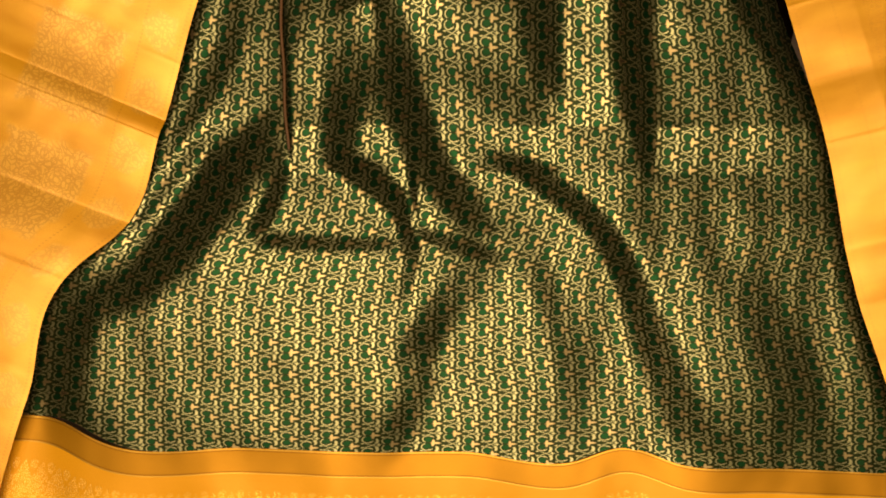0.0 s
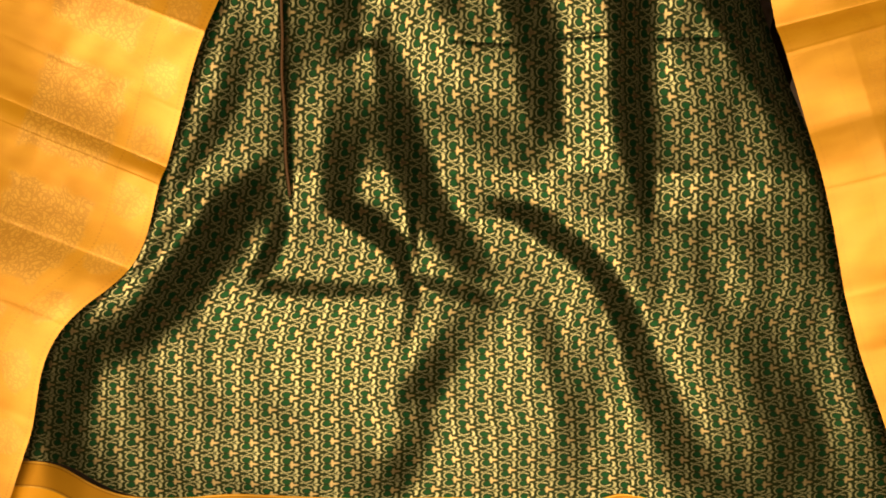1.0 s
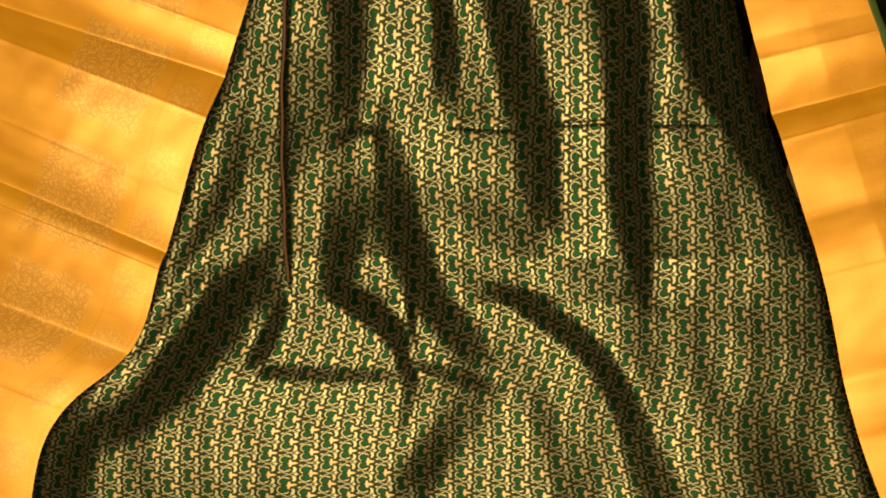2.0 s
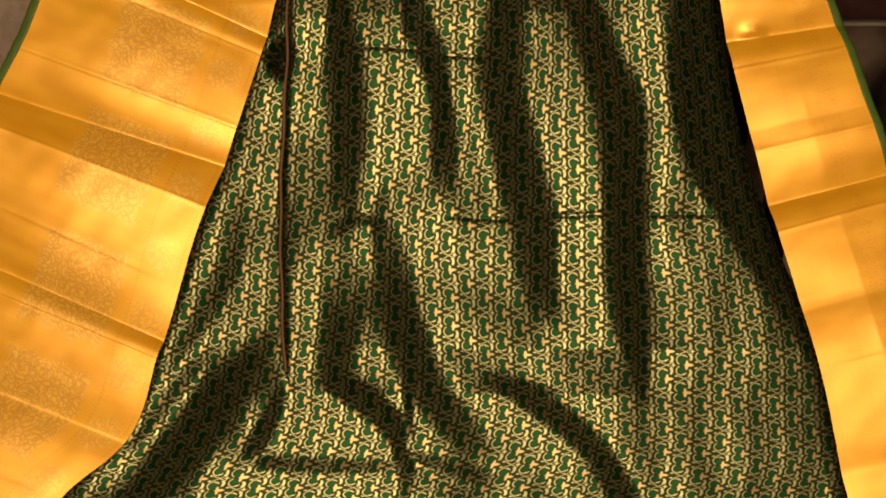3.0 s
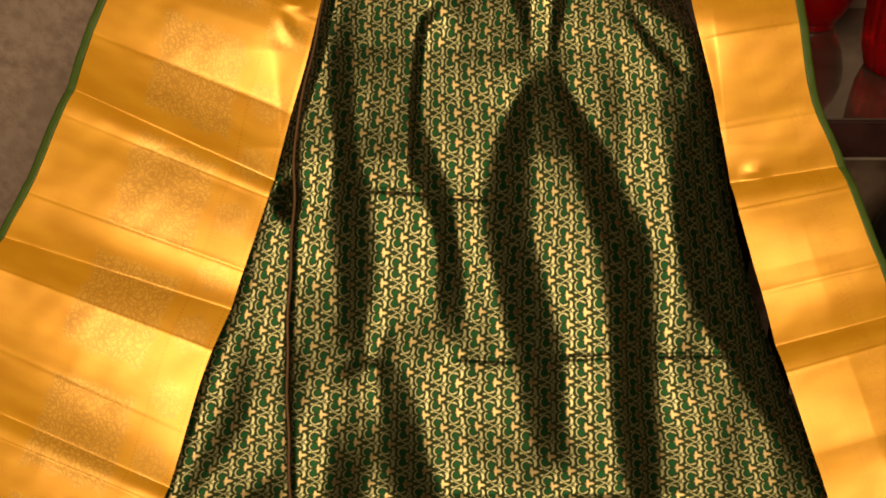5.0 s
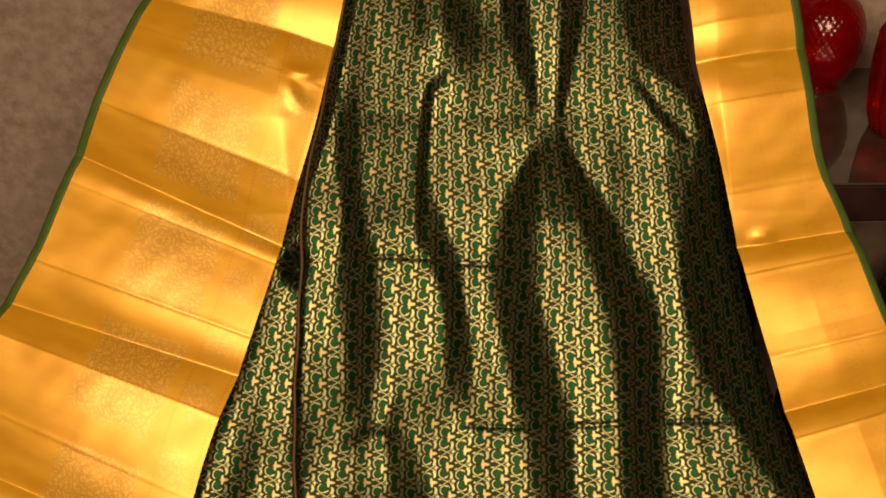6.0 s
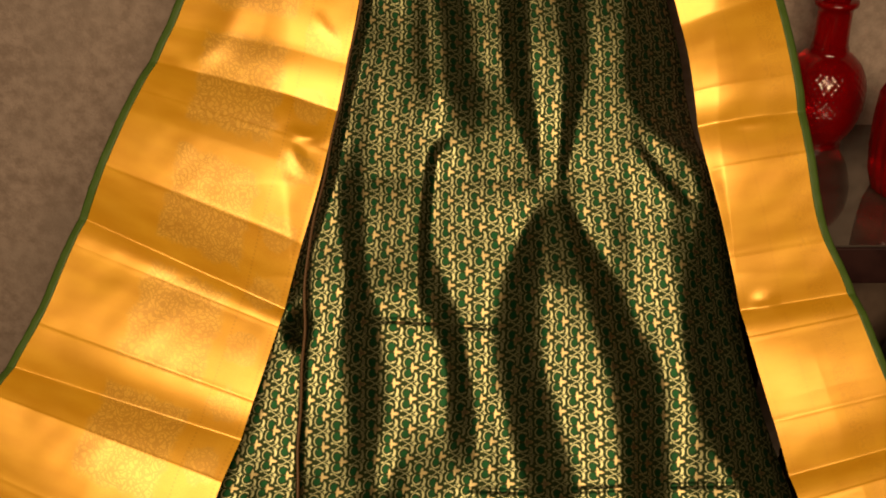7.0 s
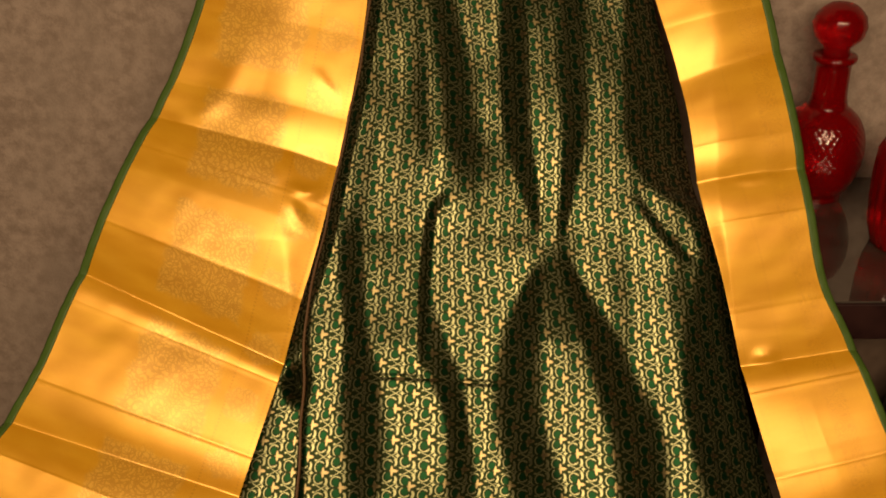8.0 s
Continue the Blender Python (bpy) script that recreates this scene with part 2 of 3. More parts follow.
def box(x0, x1, y0_, y1, z0, z1, bevel=0.0):
    bm = bmesh.new()
    bmesh.ops.create_cube(bm, size=1.0)
    for v in bm.verts:
        v.co = ((x0 + x1) / 2 + v.co.x * (x1 - x0), (y0_ + y1) / 2 + v.co.y * (y1 - y0_), (z0 + z1) / 2 + v.co.z * (z1 - z0))
    if bevel:
        bmesh.ops.bevel(bm, geom=bm.edges[:], offset=bevel, segments=2, affect="EDGES", profile=0.5)
    return bm


def lathe(profile, steps=64, facets=None):
    """Turned body from (radius, height) pairs; facets(radius, angle, height) may shape the surface."""
    bm = bmesh.new()
    rings = []
    for r, z in profile:
        ring = []
        for k in range(steps):
            a = 2 * math.pi * k / steps
            rr = facets(r, a, z) if facets else r
            ring.append(bm.verts.new((rr * math.cos(a), rr * math.sin(a), z)))
        rings.append(ring)
    for r0, r1 in zip(rings, rings[1:]):
        for k in range(steps):
            bm.faces.new((r0[k], r0[(k + 1) % steps], r1[(k + 1) % steps], r1[k]))
    bm.faces.new(rings[0][::-1])
    bm.faces.new(rings[-1])
    return bm


def spline(pairs, x):
    """Smooth curve through (value, key) pairs, key rising."""
    keys = np.array([p[1] for p in pairs])
    vals = np.array([p[0] for p in pairs])
    slope = np.gradient(vals, keys)
    x = np.asarray(x, float)
    i = np.clip(np.searchsorted(keys, x) - 1, 0, len(keys) - 2)
    h = keys[i + 1] - keys[i]
    t = np.clip((x - keys[i]) / h, -3, 3)
    cubic = (2 * t**3 - 3 * t**2 + 1) * vals[i] + (t**3 - 2 * t**2 + t) * h * slope[i] + (3 * t**2 - 2 * t**3) * vals[i + 1] + (t**3 - t**2) * h * slope[i + 1]
    line0 = vals[0] + (x - keys[0]) * slope[0]
    line1 = vals[-1] + (x - keys[-1]) * slope[-1]
    return np.where(x < keys[0], line0, np.where(x > keys[-1], line1, cubic))


def rest_depth(v):
    """The sloping sheet on which the cloth is spread, as distance along the first view."""
    return spline([(1.495, -0.5), (1.515, 0.0), (1.529, 0.3), (1.501, 0.6), (1.45, 0.85), (1.36, 1.3)], v)


TURN_M = np.array(BASE.to_3x3())
SHIFT = np.array(BASE.translation)


def to_world(u, v, w):
    flat = np.stack([u.ravel(), (rest_depth(v) - w).ravel(), v.ravel()], 1)
    return flat @ TURN_M.T + SHIFT


def ripple(u, v, scale, seed):
    """Cheap smooth unevenness from a few slanted waves."""
    rng = np.random.RandomState(seed)
    out = np.zeros_like(u)
    for _ in range(9):
        a, f, p = rng.uniform(0, 2 * np.pi), rng.uniform(0.6, 1.7) / scale, rng.uniform(0, 6.28)
        out += np.sin((u * np.cos(a) + v * np.sin(a)) * f * 6.28 + p)
    return out / 9


def smooth_path(line, per=7):
    """Catmull-Rom samples along (u, v, half width) knots."""
    p = np.array([line[0], *line, line[-1]], float)
    out = []
    for k in range(1, len(p) - 2):
        for t in np.arange(per) / per:
            out.append(0.5 * (2 * p[k] + (p[k + 1] - p[k - 1]) * t + (2 * p[k - 1] - 5 * p[k] + 4 * p[k + 1] - p[k + 2]) * t**2 + (3 * p[k] - p[k - 1] - 3 * p[k + 1] + p[k + 2]) * t**3))
    out.append(p[-2])
    return np.array(out)


def ridge(u, v, line, fade=0.05):
    """Height of a soft crest along a line of (u, v, half width), 0 to 1."""
    p = smooth_path(line)
    best, run = np.full(u.shape, 9.0), np.zeros(u.shape)
    seg = np.hypot(*np.diff(p[:, :2], axis=0).T) + 1e-9
    start = np.concatenate([[0], np.cumsum(seg)])
    for k in range(len(p) - 1):
        du, dv = p[k + 1, :2] - p[k, :2]
        t = np.clip(((u - p[k, 0]) * du + (v - p[k, 1]) * dv) / seg[k] ** 2, 0, 1)
        d = np.hypot(u - p[k, 0] - t * du, v - p[k, 1] - t * dv) / (p[k, 2] + t * (p[k + 1, 2] - p[k, 2]))
        near = d < best
        best[near], run[near] = d[near], (start[k] + t * seg[k])[near]
    ends = np.clip(np.minimum(run, start[-1] - run) / min(fade, 0.45 * start[-1]), 0, 1)
    return ends * ends * (3 - 2 * ends) * np.exp(-1.4 * best**2)


def grid_faces(rows, cols):
    i = np.arange(rows - 1)[:, None] * cols + np.arange(cols - 1)[None, :]
    return np.stack([i, i + 1, i + cols + 1, i + cols], -1).reshape(-1, 4).tolist()


# ---- the room ----
WALL_Y = 1.985
bm = box(-3.8, 3.8, WALL_Y, WALL_Y + 0.12, 0.0, 2.9)
tagged(part("wall_north", bm, WALL, None), "brown mottled plaster wall", "wall", kind="structure")
# added walls and ceiling out of view, dark to keep the folds deep
tagged(part("wall_south", box(-3.8, 3.8, -3.92, -3.8, 0.0, 2.9), ROOM, None), "unseen room wall, kept dark for the fold reflections", "wall", kind="structure")
tagged(part("wall_west", box(-3.92, -3.8, -3.8, WALL_Y, 0.0, 2.9), ROOM, None), "unseen room wall, kept dark for the fold reflections", "wall", kind="structure")
tagged(part("wall_east", box(3.8, 3.92, -3.8, WALL_Y, 0.0, 2.9), ROOM, None), "unseen room wall, kept dark for the fold reflections", "wall", kind="structure")
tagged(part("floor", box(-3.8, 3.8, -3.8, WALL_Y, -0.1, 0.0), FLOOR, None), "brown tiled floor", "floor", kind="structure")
tagged(part("ceiling", box(-3.8, 3.8, -3.8, WALL_Y, 2.9, 3.0), ROOM, None), "unseen ceiling, kept dark for the fold reflections", "ceiling", kind="structure")

# ---- the saree ----
TOP = 1.27
LEFT = [(-0.59, -0.42), (-0.563, -0.287), (-0.537, -0.195), (-0.474, -0.02), (-0.433, 0.02), (-0.376, 0.157), (-0.318, 0.331), (-0.258, 0.477), (-0.213, 0.651), (-0.188, 0.732), (-0.162, 0.846), (-0.145, 0.922), (-0.131, 0.991), (-0.12, 1.069), (-0.09999999999999999, 1.27)]
RIGHT = [(0.628, -0.42), (0.602, -0.30), (0.579, -0.206), (0.531, -0.044), (0.497, 0.135), (0.447, 0.326), (0.399, 0.51), (0.36, 0.68), (0.334, 0.775), (0.306, 0.943), (0.269, 1.066), (0.225, 1.27)]
HEM_LINE = [(-0.215, -0.56), (-0.224, -0.483), (-0.25, -0.431), (-0.258, -0.246), (-0.265, -0.062), (-0.265, 0.027), (-0.28, 0.159), (-0.261, 0.233), (-0.283, 0.307), (-0.285, 0.417), (-0.294, 0.60)]

# drapes and press folds: slope of the cloth across the fold (positive: falling towards larger u), fade at the ends, then (u, v, half width) along it
FOLDS = [
    (-1.15, 0.05, [(-0.226, 0.173, 0.014), (-0.276, 0.11, 0.036), (-0.328, 0.032, 0.043), (-0.382, -0.029, 0.043), (-0.456, -0.089, 0.024)]),
    (0.9, 0.03, [(-0.203, 0.119, 0.012), (-0.228, 0.051, 0.016), (-0.258, 0.005, 0.01)]),
    (-0.75, 0.05, [(-0.463, -0.021, 0.022), (-0.484, -0.119, 0.033), (-0.491, -0.177, 0.032), (-0.483, -0.249, 0.03)]),
    (-0.9, 0.03, [(-0.131, 0.225, 0.033), (-0.13, 0.172, 0.033), (-0.138, 0.117, 0.03)]),
    (0.8, 0.04, [(-0.089, 0.374, 0.02), (-0.071, 0.299, 0.028), (-0.055, 0.208, 0.032), (-0.025, 0.131, 0.035), (0.029, 0.056, 0.03), (0.064, 0.017, 0.011)]),
    (-0.85, 0.03, [(-0.154, 0.12, 0.012), (-0.089, 0.087, 0.022), (-0.051, 0.04, 0.019), (-0.042, -0.014, 0.019), (-0.051, -0.065, 0.008)]),
    (0.7, 0.03, [(-0.041, 0.12, 0.006), (-0.034, 0.031, 0.008), (-0.002, 0.011, 0.015), (0.071, -0.011, 0.012)]),
    (0.35, 0.03, [(-0.258, 0.014, 0.009), (-0.166, 0.007, 0.013), (-0.06, 0.006, 0.009)]),
    (0.65, 0.05, [(0.02, -0.056, 0.03), (-0.032, -0.129, 0.033), (-0.04, -0.189, 0.033), (-0.072, -0.268, 0.022)]),
    (-0.95, 0.05, [(0.067, 0.12, 0.012), (0.134, 0.087, 0.022), (0.193, 0.041, 0.022), (0.231, -0.012, 0.022), (0.263, -0.086, 0.033), (0.294, -0.174, 0.045), (0.346, -0.295, 0.055)]),
    (0.25, 0.06, [(0.124, -0.028, 0.02), (0.167, -0.116, 0.035), (0.183, -0.219, 0.03)]),
    (0.25, 0.06, [(0.396, -0.047, 0.03), (0.45, -0.152, 0.045), (0.47, -0.268, 0.045)]),
    (0.45, 0.05, [(-0.298, 0.168, 0.014), (-0.365, 0.081, 0.019), (-0.417, -0.002, 0.014)]),
    (-0.35, 0.05, [(-0.28, 0.292, 0.025), (-0.314, 0.206, 0.016), (-0.362, 0.132, 0.012)]),
    (-1.1, 0.05, [(-0.142, 0.78, 0.02), (-0.141, 0.7, 0.022), (-0.136, 0.62, 0.016), (-0.129, 0.531, 0.033), (-0.12, 0.432, 0.037), (-0.127, 0.335, 0.034)]),
    (1, 0.05, [(-0.033, 0.66, 0.012), (-0.031, 0.62, 0.016), (-0.02, 0.57, 0.022), (0, 0.494, 0.016), (0.007, 0.395, 0.024), (0.012, 0.338, 0.02)]),
    (-1.15, 0.05, [(0.114, 0.708, 0.008), (0.101, 0.663, 0.017), (0.09, 0.611, 0.028), (0.087, 0.558, 0.033)]),
    (-0.9, 0.05, [(0.077, 0.575, 0.028), (0.083, 0.495, 0.038), (0.102, 0.413, 0.041), (0.121, 0.332, 0.038), (0.128, 0.256, 0.034), (0.141, 0.182, 0.03)]),
    (1.15, 0.05, [(0.147, 0.723, 0.006), (0.161, 0.678, 0.013), (0.189, 0.61, 0.024), (0.216, 0.535, 0.031), (0.242, 0.46, 0.04), (0.249, 0.331, 0.041), (0.25, 0.256, 0.036), (0.256, 0.181, 0.028), (0.268, 0.1, 0.008)]),
    (1, 0.03, [(-0.025, 1.138, 0.021), (-0.019, 1.068, 0.022), (-0.004, 0.976, 0.029), (0.006, 0.899, 0.037), (0.012, 0.853, 0.036), (0.007, 0.819, 0.035)]),
    (-1.15, 0.03, [(0.074, 1.137, 0.015), (0.08, 1.067, 0.017), (0.081, 0.99, 0.021), (0.084, 0.898, 0.019), (0.098, 0.822, 0.015), (0.113, 0.746, 0.006)]),
    (1.15, 0.03, [(0.158, 1.136, 0.018), (0.162, 1.067, 0.021), (0.162, 0.99, 0.024), (0.163, 0.898, 0.02), (0.154, 0.822, 0.011), (0.144, 0.746, 0.006)]),
    (1.3, 0.02, [(-0.015, 0.8, 0.009), (-0.032, 0.777, 0.007), (-0.041, 0.702, 0.007), (-0.045, 0.626, 0.006), (-0.047, 0.573, 0.006)]),
    (-0.2, 0.06, [(-0.075, 1.101, 0.03), (-0.037, 0.915, 0.028), (-0.021, 0.801, 0.022)]),
    (0.9, 0.02, [(0.248, 0.799, 0.006), (0.273, 0.761, 0.008), (0.299, 0.73, 0.008), (0.325, 0.709, 0.006)]),
    (0.6, 0.02, [(-0.14, 0.322, 0.012), (-0.1, 0.328, 0.01), (-0.07, 0.324, 0.006)]),
    (1, 0.02, [(-0.213, 0.575, 0.006), (-0.21, 0.555, 0.009), (-0.216, 0.53, 0.005)]),
    (0.45, 0.04, [(-0.114, 0.346, 0.043), (-0.11, 0.308, 0.043), (-0.102, 0.263, 0.041), (-0.097, 0.218, 0.038)]),
]
# line beyond which the body rolls away under the border
ROLL = [(0.55, 0.05), (0.485, 0.16), (0.432, 0.249), (0.389, 0.318), (0.343, 0.394), (0.317, 0.469), (0.312, 0.61), (0.329, 0.685), (0.335, 0.738), (0.315, 0.783), (0.268, 0.82), (0.241, 0.865), (0.234, 0.95), (0.235, 1.066), (0.232, 1.27)]
PIPE = [(-0.2, 0.127), (-0.206, 0.218), (-0.211, 0.345), (-0.205, 0.536), (-0.199, 0.66), (-0.184, 0.732), (-0.158, 0.846), (-0.141, 0.922), (-0.127, 0.991), (-0.116, 1.069), (-0.096, 1.27)]


def fold_slopes(u, v):
    """Slope of the cloth in u and v that the folds ask for."""
    gu, gv = np.zeros_like(u), np.zeros_like(u)
    for slope, fade, line in FOLDS:
        p = smooth_path(line)
        pad = 1.9 * p[:, 2].max() + 0.01
        inside = (u > p[:, 0].min() - pad) & (u < p[:, 0].max() + pad) & (v > p[:, 1].min() - pad) & (v < p[:, 1].max() + pad)
        x, y = u[inside], v[inside]
        seg = np.hypot(*np.diff(p[:, :2], axis=0).T) + 1e-9
        start = np.concatenate([[0], np.cumsum(seg)])
        best, run, nu, nv = np.full(x.shape, 9.0), np.zeros(x.shape), np.zeros(x.shape), np.zeros(x.shape)
        turn = -np.diff(p[:, 1]).sum() + 0.3 * np.diff(p[:, 0]).sum()
        flip = 1.0 if turn >= 0 else -1.0
        for k in range(len(p) - 1):
            du, dv = p[k + 1, :2] - p[k, :2]
            t = ((x - p[k, 0]) * du + (y - p[k, 1]) * dv) / seg[k] ** 2
            t = np.clip(t, 0, 1)
            d = np.hypot(x - p[k, 0] - t * du, y - p[k, 1] - t * dv) / (p[k, 2] + t * (p[k + 1, 2] - p[k, 2]))
            near = d < best
            best[near], run[near] = d[near], (start[k] + t * seg[k])[near]
            nu[near], nv[near] = -dv / seg[k] * flip, du / seg[k] * flip
        q = best * (1 + 0.12 * ripple(x, y, 0.06, 7))
        f = np.clip((1.4 - q) / 1.15, 0, 1)
        f = f * f * (3 - 2 * f)
        ends = np.clip(np.minimum(run / min(fade, 0.3 * start[-1]), (start[-1] - run) / min(fade, 0.3 * start[-1])) + 0.15, 0, 1)
        gu[inside] -= 0.74 * slope * f * ends * nu
        gv[inside] -= 0.74 * slope * f * ends * nv
    return gu, gv


def settle(step=0.0025):
    """Surface whose slopes come nearest to those of the folds, held down round the edge of the body."""
    us, vs = np.arange(-0.68, 0.72, step), np.arange(-0.42, 1.36, step)
    u, v = np.meshgrid(us, vs)
    gu, gv = fold_slopes(u, v)
    free = 1 / (1 + 6.0 * np.clip(np.hypot(gu, gv), 0, 0.6))
    gu, gv = 0.5 * (gu[:, 1:] + gu[:, :-1]), 0.5 * (gv[1:] + gv[:-1])
    cu, cv = 0.5 * (free[:, 1:] + free[:, :-1]), 0.5 * (free[1:] + free[:-1])
    inset = np.minimum(u - spline(LEFT, v), spline(RIGHT, v) - u)
    hold = step**2 * (5.0 + 2500.0 * np.clip(0.5 - inset / 0.02, 0, 1))

    def back(a, c):
        out = np.zeros_like(u)
        out[:, 1:] += a
        out[:, :-1] -= a
        out[1:] += c
        out[:-1] -= c
        return out

    r = back(cu * gu, cv * gv) * step
    w, d = np.zeros_like(u), r.copy()
    rr = (r * r).sum()
    for _ in range(600):
        ad = back(cu * np.diff(d, axis=1), cv * np.diff(d, axis=0)) + hold * d
        alpha = rr / (d * ad).sum()
        w += alpha * d
        r -= alpha * ad
        fresh = (r * r).sum()
        d = r + fresh / rr * d
        rr = fresh
    return us[0], vs[0], step, w


SETTLED = settle()


def settled(u, v):
    """Smooth cubic reading of the settled cloth."""
    u0, v0, step, w = SETTLED
    a, b = (u - u0) / step, (v - v0) / step
    i, j = np.floor(a).astype(int), np.floor(b).astype(int)
    a, b = a - i, b - j

    def weights(t):
        return ((1 - t) ** 3 / 6, (3 * t**3 - 6 * t**2 + 4) / 6, (-3 * t**3 + 3 * t**2 + 3 * t + 1) / 6, t**3 / 6)

    out = np.zeros_like(a)
    for m, wb in enumerate(weights(b)):
        row = np.clip(j + m - 1, 0, w.shape[0] - 1)
        for k, wa in enumerate(weights(a)):
            out += wb * wa * w[row, np.clip(i + k - 1, 0, w.shape[1] - 1)]
    return out


def body_height(u, v):
    """Height of the cloth over the sheet on which it is spread."""
    inset = np.minimum(u - spline(LEFT, v), spline(RIGHT, v) - u)
    w = settled(u, v)
    over = u - spline(ROLL, v)
    over = 0.5 * (over + np.sqrt(over * over + 0.00007))
    waist = np.clip((v - 0.55) / 0.15, 0, 1)
    w -= (0.0015 + 0.014 * waist) * np.clip(1 - (u - spline(LEFT, v)) / (0.014 + 0.006 * waist), 0, 1.6) ** 1.5
    w -= 0.0015 * np.clip(1 - (spline(RIGHT, v) - u) / 0.014, 0, 1.6)
    start = np.clip((v - 0.06) / 0.24, 0, 1)
    w -= 0.8 * over * start * start * (3 - 2 * start)
    lap = 1 / (1 + np.exp(-np.clip((u - spline(PIPE, v)) / 0.002, -30, 30)))
    w += 0.012 * lap * np.clip((v - 0.10) / 0.06, 0, 1) * np.clip((0.75 - v) / 0.15, 0, 1)
    w += 0.004 * ripple(u, 0.22 * v, 0.085, 21) * np.clip((v + 0.05) / 0.35, 0.25, 1) * np.clip(inset / 0.05, 0, 1)
    w += 0.0022 * ripple(u, v, 0.11, 3) + 0.0003 * ripple(u, v, 0.05, 4)
    for v_line, u0, u1 in ((0.337, 0.0, 0.42), (0.553, -0.14, 0.10)):
        along = np.clip((u - u0) / 0.03, 0, 1) * np.clip((u1 - u) / 0.03, 0, 1)
        w -= 0.0016 * along * np.exp(-(((v - v_line + 0.004 * np.sin(u * 14)) / 0.003) ** 2))
    # loose pocket where the border leaves the body
    w -= 0.05 * np.exp(-(((u - -0.218) / 0.011) ** 2) - ((v - 0.553) / 0.016) ** 2)
    return w


saree = tagged(new("saree"), "green silk saree with gold brocade and wide gold borders", "saree")

ROWS_N, COLS_N = 760, 940
a = np.linspace(0, 1, COLS_N)[None, :]
b = np.linspace(0, 1, ROWS_N)[:, None]
u = -0.5 + a + 0 * b
for _ in range(6):
    low = spline(HEM_LINE, u)
    v = low + (TOP - low) * b
    left = spline(LEFT, v) - 0.014
    right = spline(RIGHT, v) + 0.014
    u = left + (right - left) * a
w = body_height(u, v)
xyz = to_world(u, v, w)
g = xyz.reshape(ROWS_N, COLS_N, 3)
across = np.concatenate([np.zeros((ROWS_N, 1)), np.cumsum(np.linalg.norm(np.diff(g, axis=1), axis=2), 1)], 1)
mid = int(COLS_N * 0.55)
uv_x = across - across[:, mid : mid + 1]
taps = np.exp(-0.5 * (np.arange(-90, 91) / 40.0) ** 2)
padded = np.pad(uv_x, ((90, 90), (0, 0)), mode="edge")
uv_x = 0.25 * sum(k * padded[i : i + ROWS_N] for i, k in enumerate(taps)) / taps.sum() + 0.72 * (u - u[:, mid : mid + 1])
# the weave lies closer across the skirt towards the waist, and longer along the pleats
uv_x = uv_x * np.interp(v, [-0.2, 0.2, 0.5, 0.75, 1.05], [0.76, 0.82, 0.86, 0.96, 1.03])
along = np.linspace(-0.6, 1.4, 401)
pace = np.interp(along, [-0.25, -0.1, 0.2, 0.5, 0.75, 1.0], [1.18, 1.13, 0.88, 0.77, 0.89, 0.97])
uv_y = np.interp(v, along, np.cumsum(pace) * (along[1] - along[0]))
body = mesh_object("body", xyz.tolist(), grid_faces(ROWS_N, COLS_N), BROCADE, saree, uvs=np.stack([uv_x.ravel(), uv_y.ravel()], 1), label="green silk brocade with gold vine")

# hem below the body
HEM_ROWS = 26
fall = np.linspace(0, 0.125, HEM_ROWS)[:, None]
hv = v[:1] - fall
hl, hr = spline(LEFT, hv) - 0.03, spline(RIGHT, hv) + 0.03
hu = hl + (hr - hl) * a
hw = body_height(hu, hv) * (1 - 2.0 * fall) + 0.004 * np.sin(hu * 42 + 1) * fall / 0.12
hxyz = to_world(hu, hv, hw)
hem_x = np.repeat(across[:1], HEM_ROWS, 0)
mesh_object("hem_border", hxyz.tolist(), grid_faces(HEM_ROWS, COLS_N), HEM, saree, uvs=np.stack([hem_x.ravel(), (fall + 0 * hu).ravel()], 1), label="brown-gold hem with woven gold peaks")


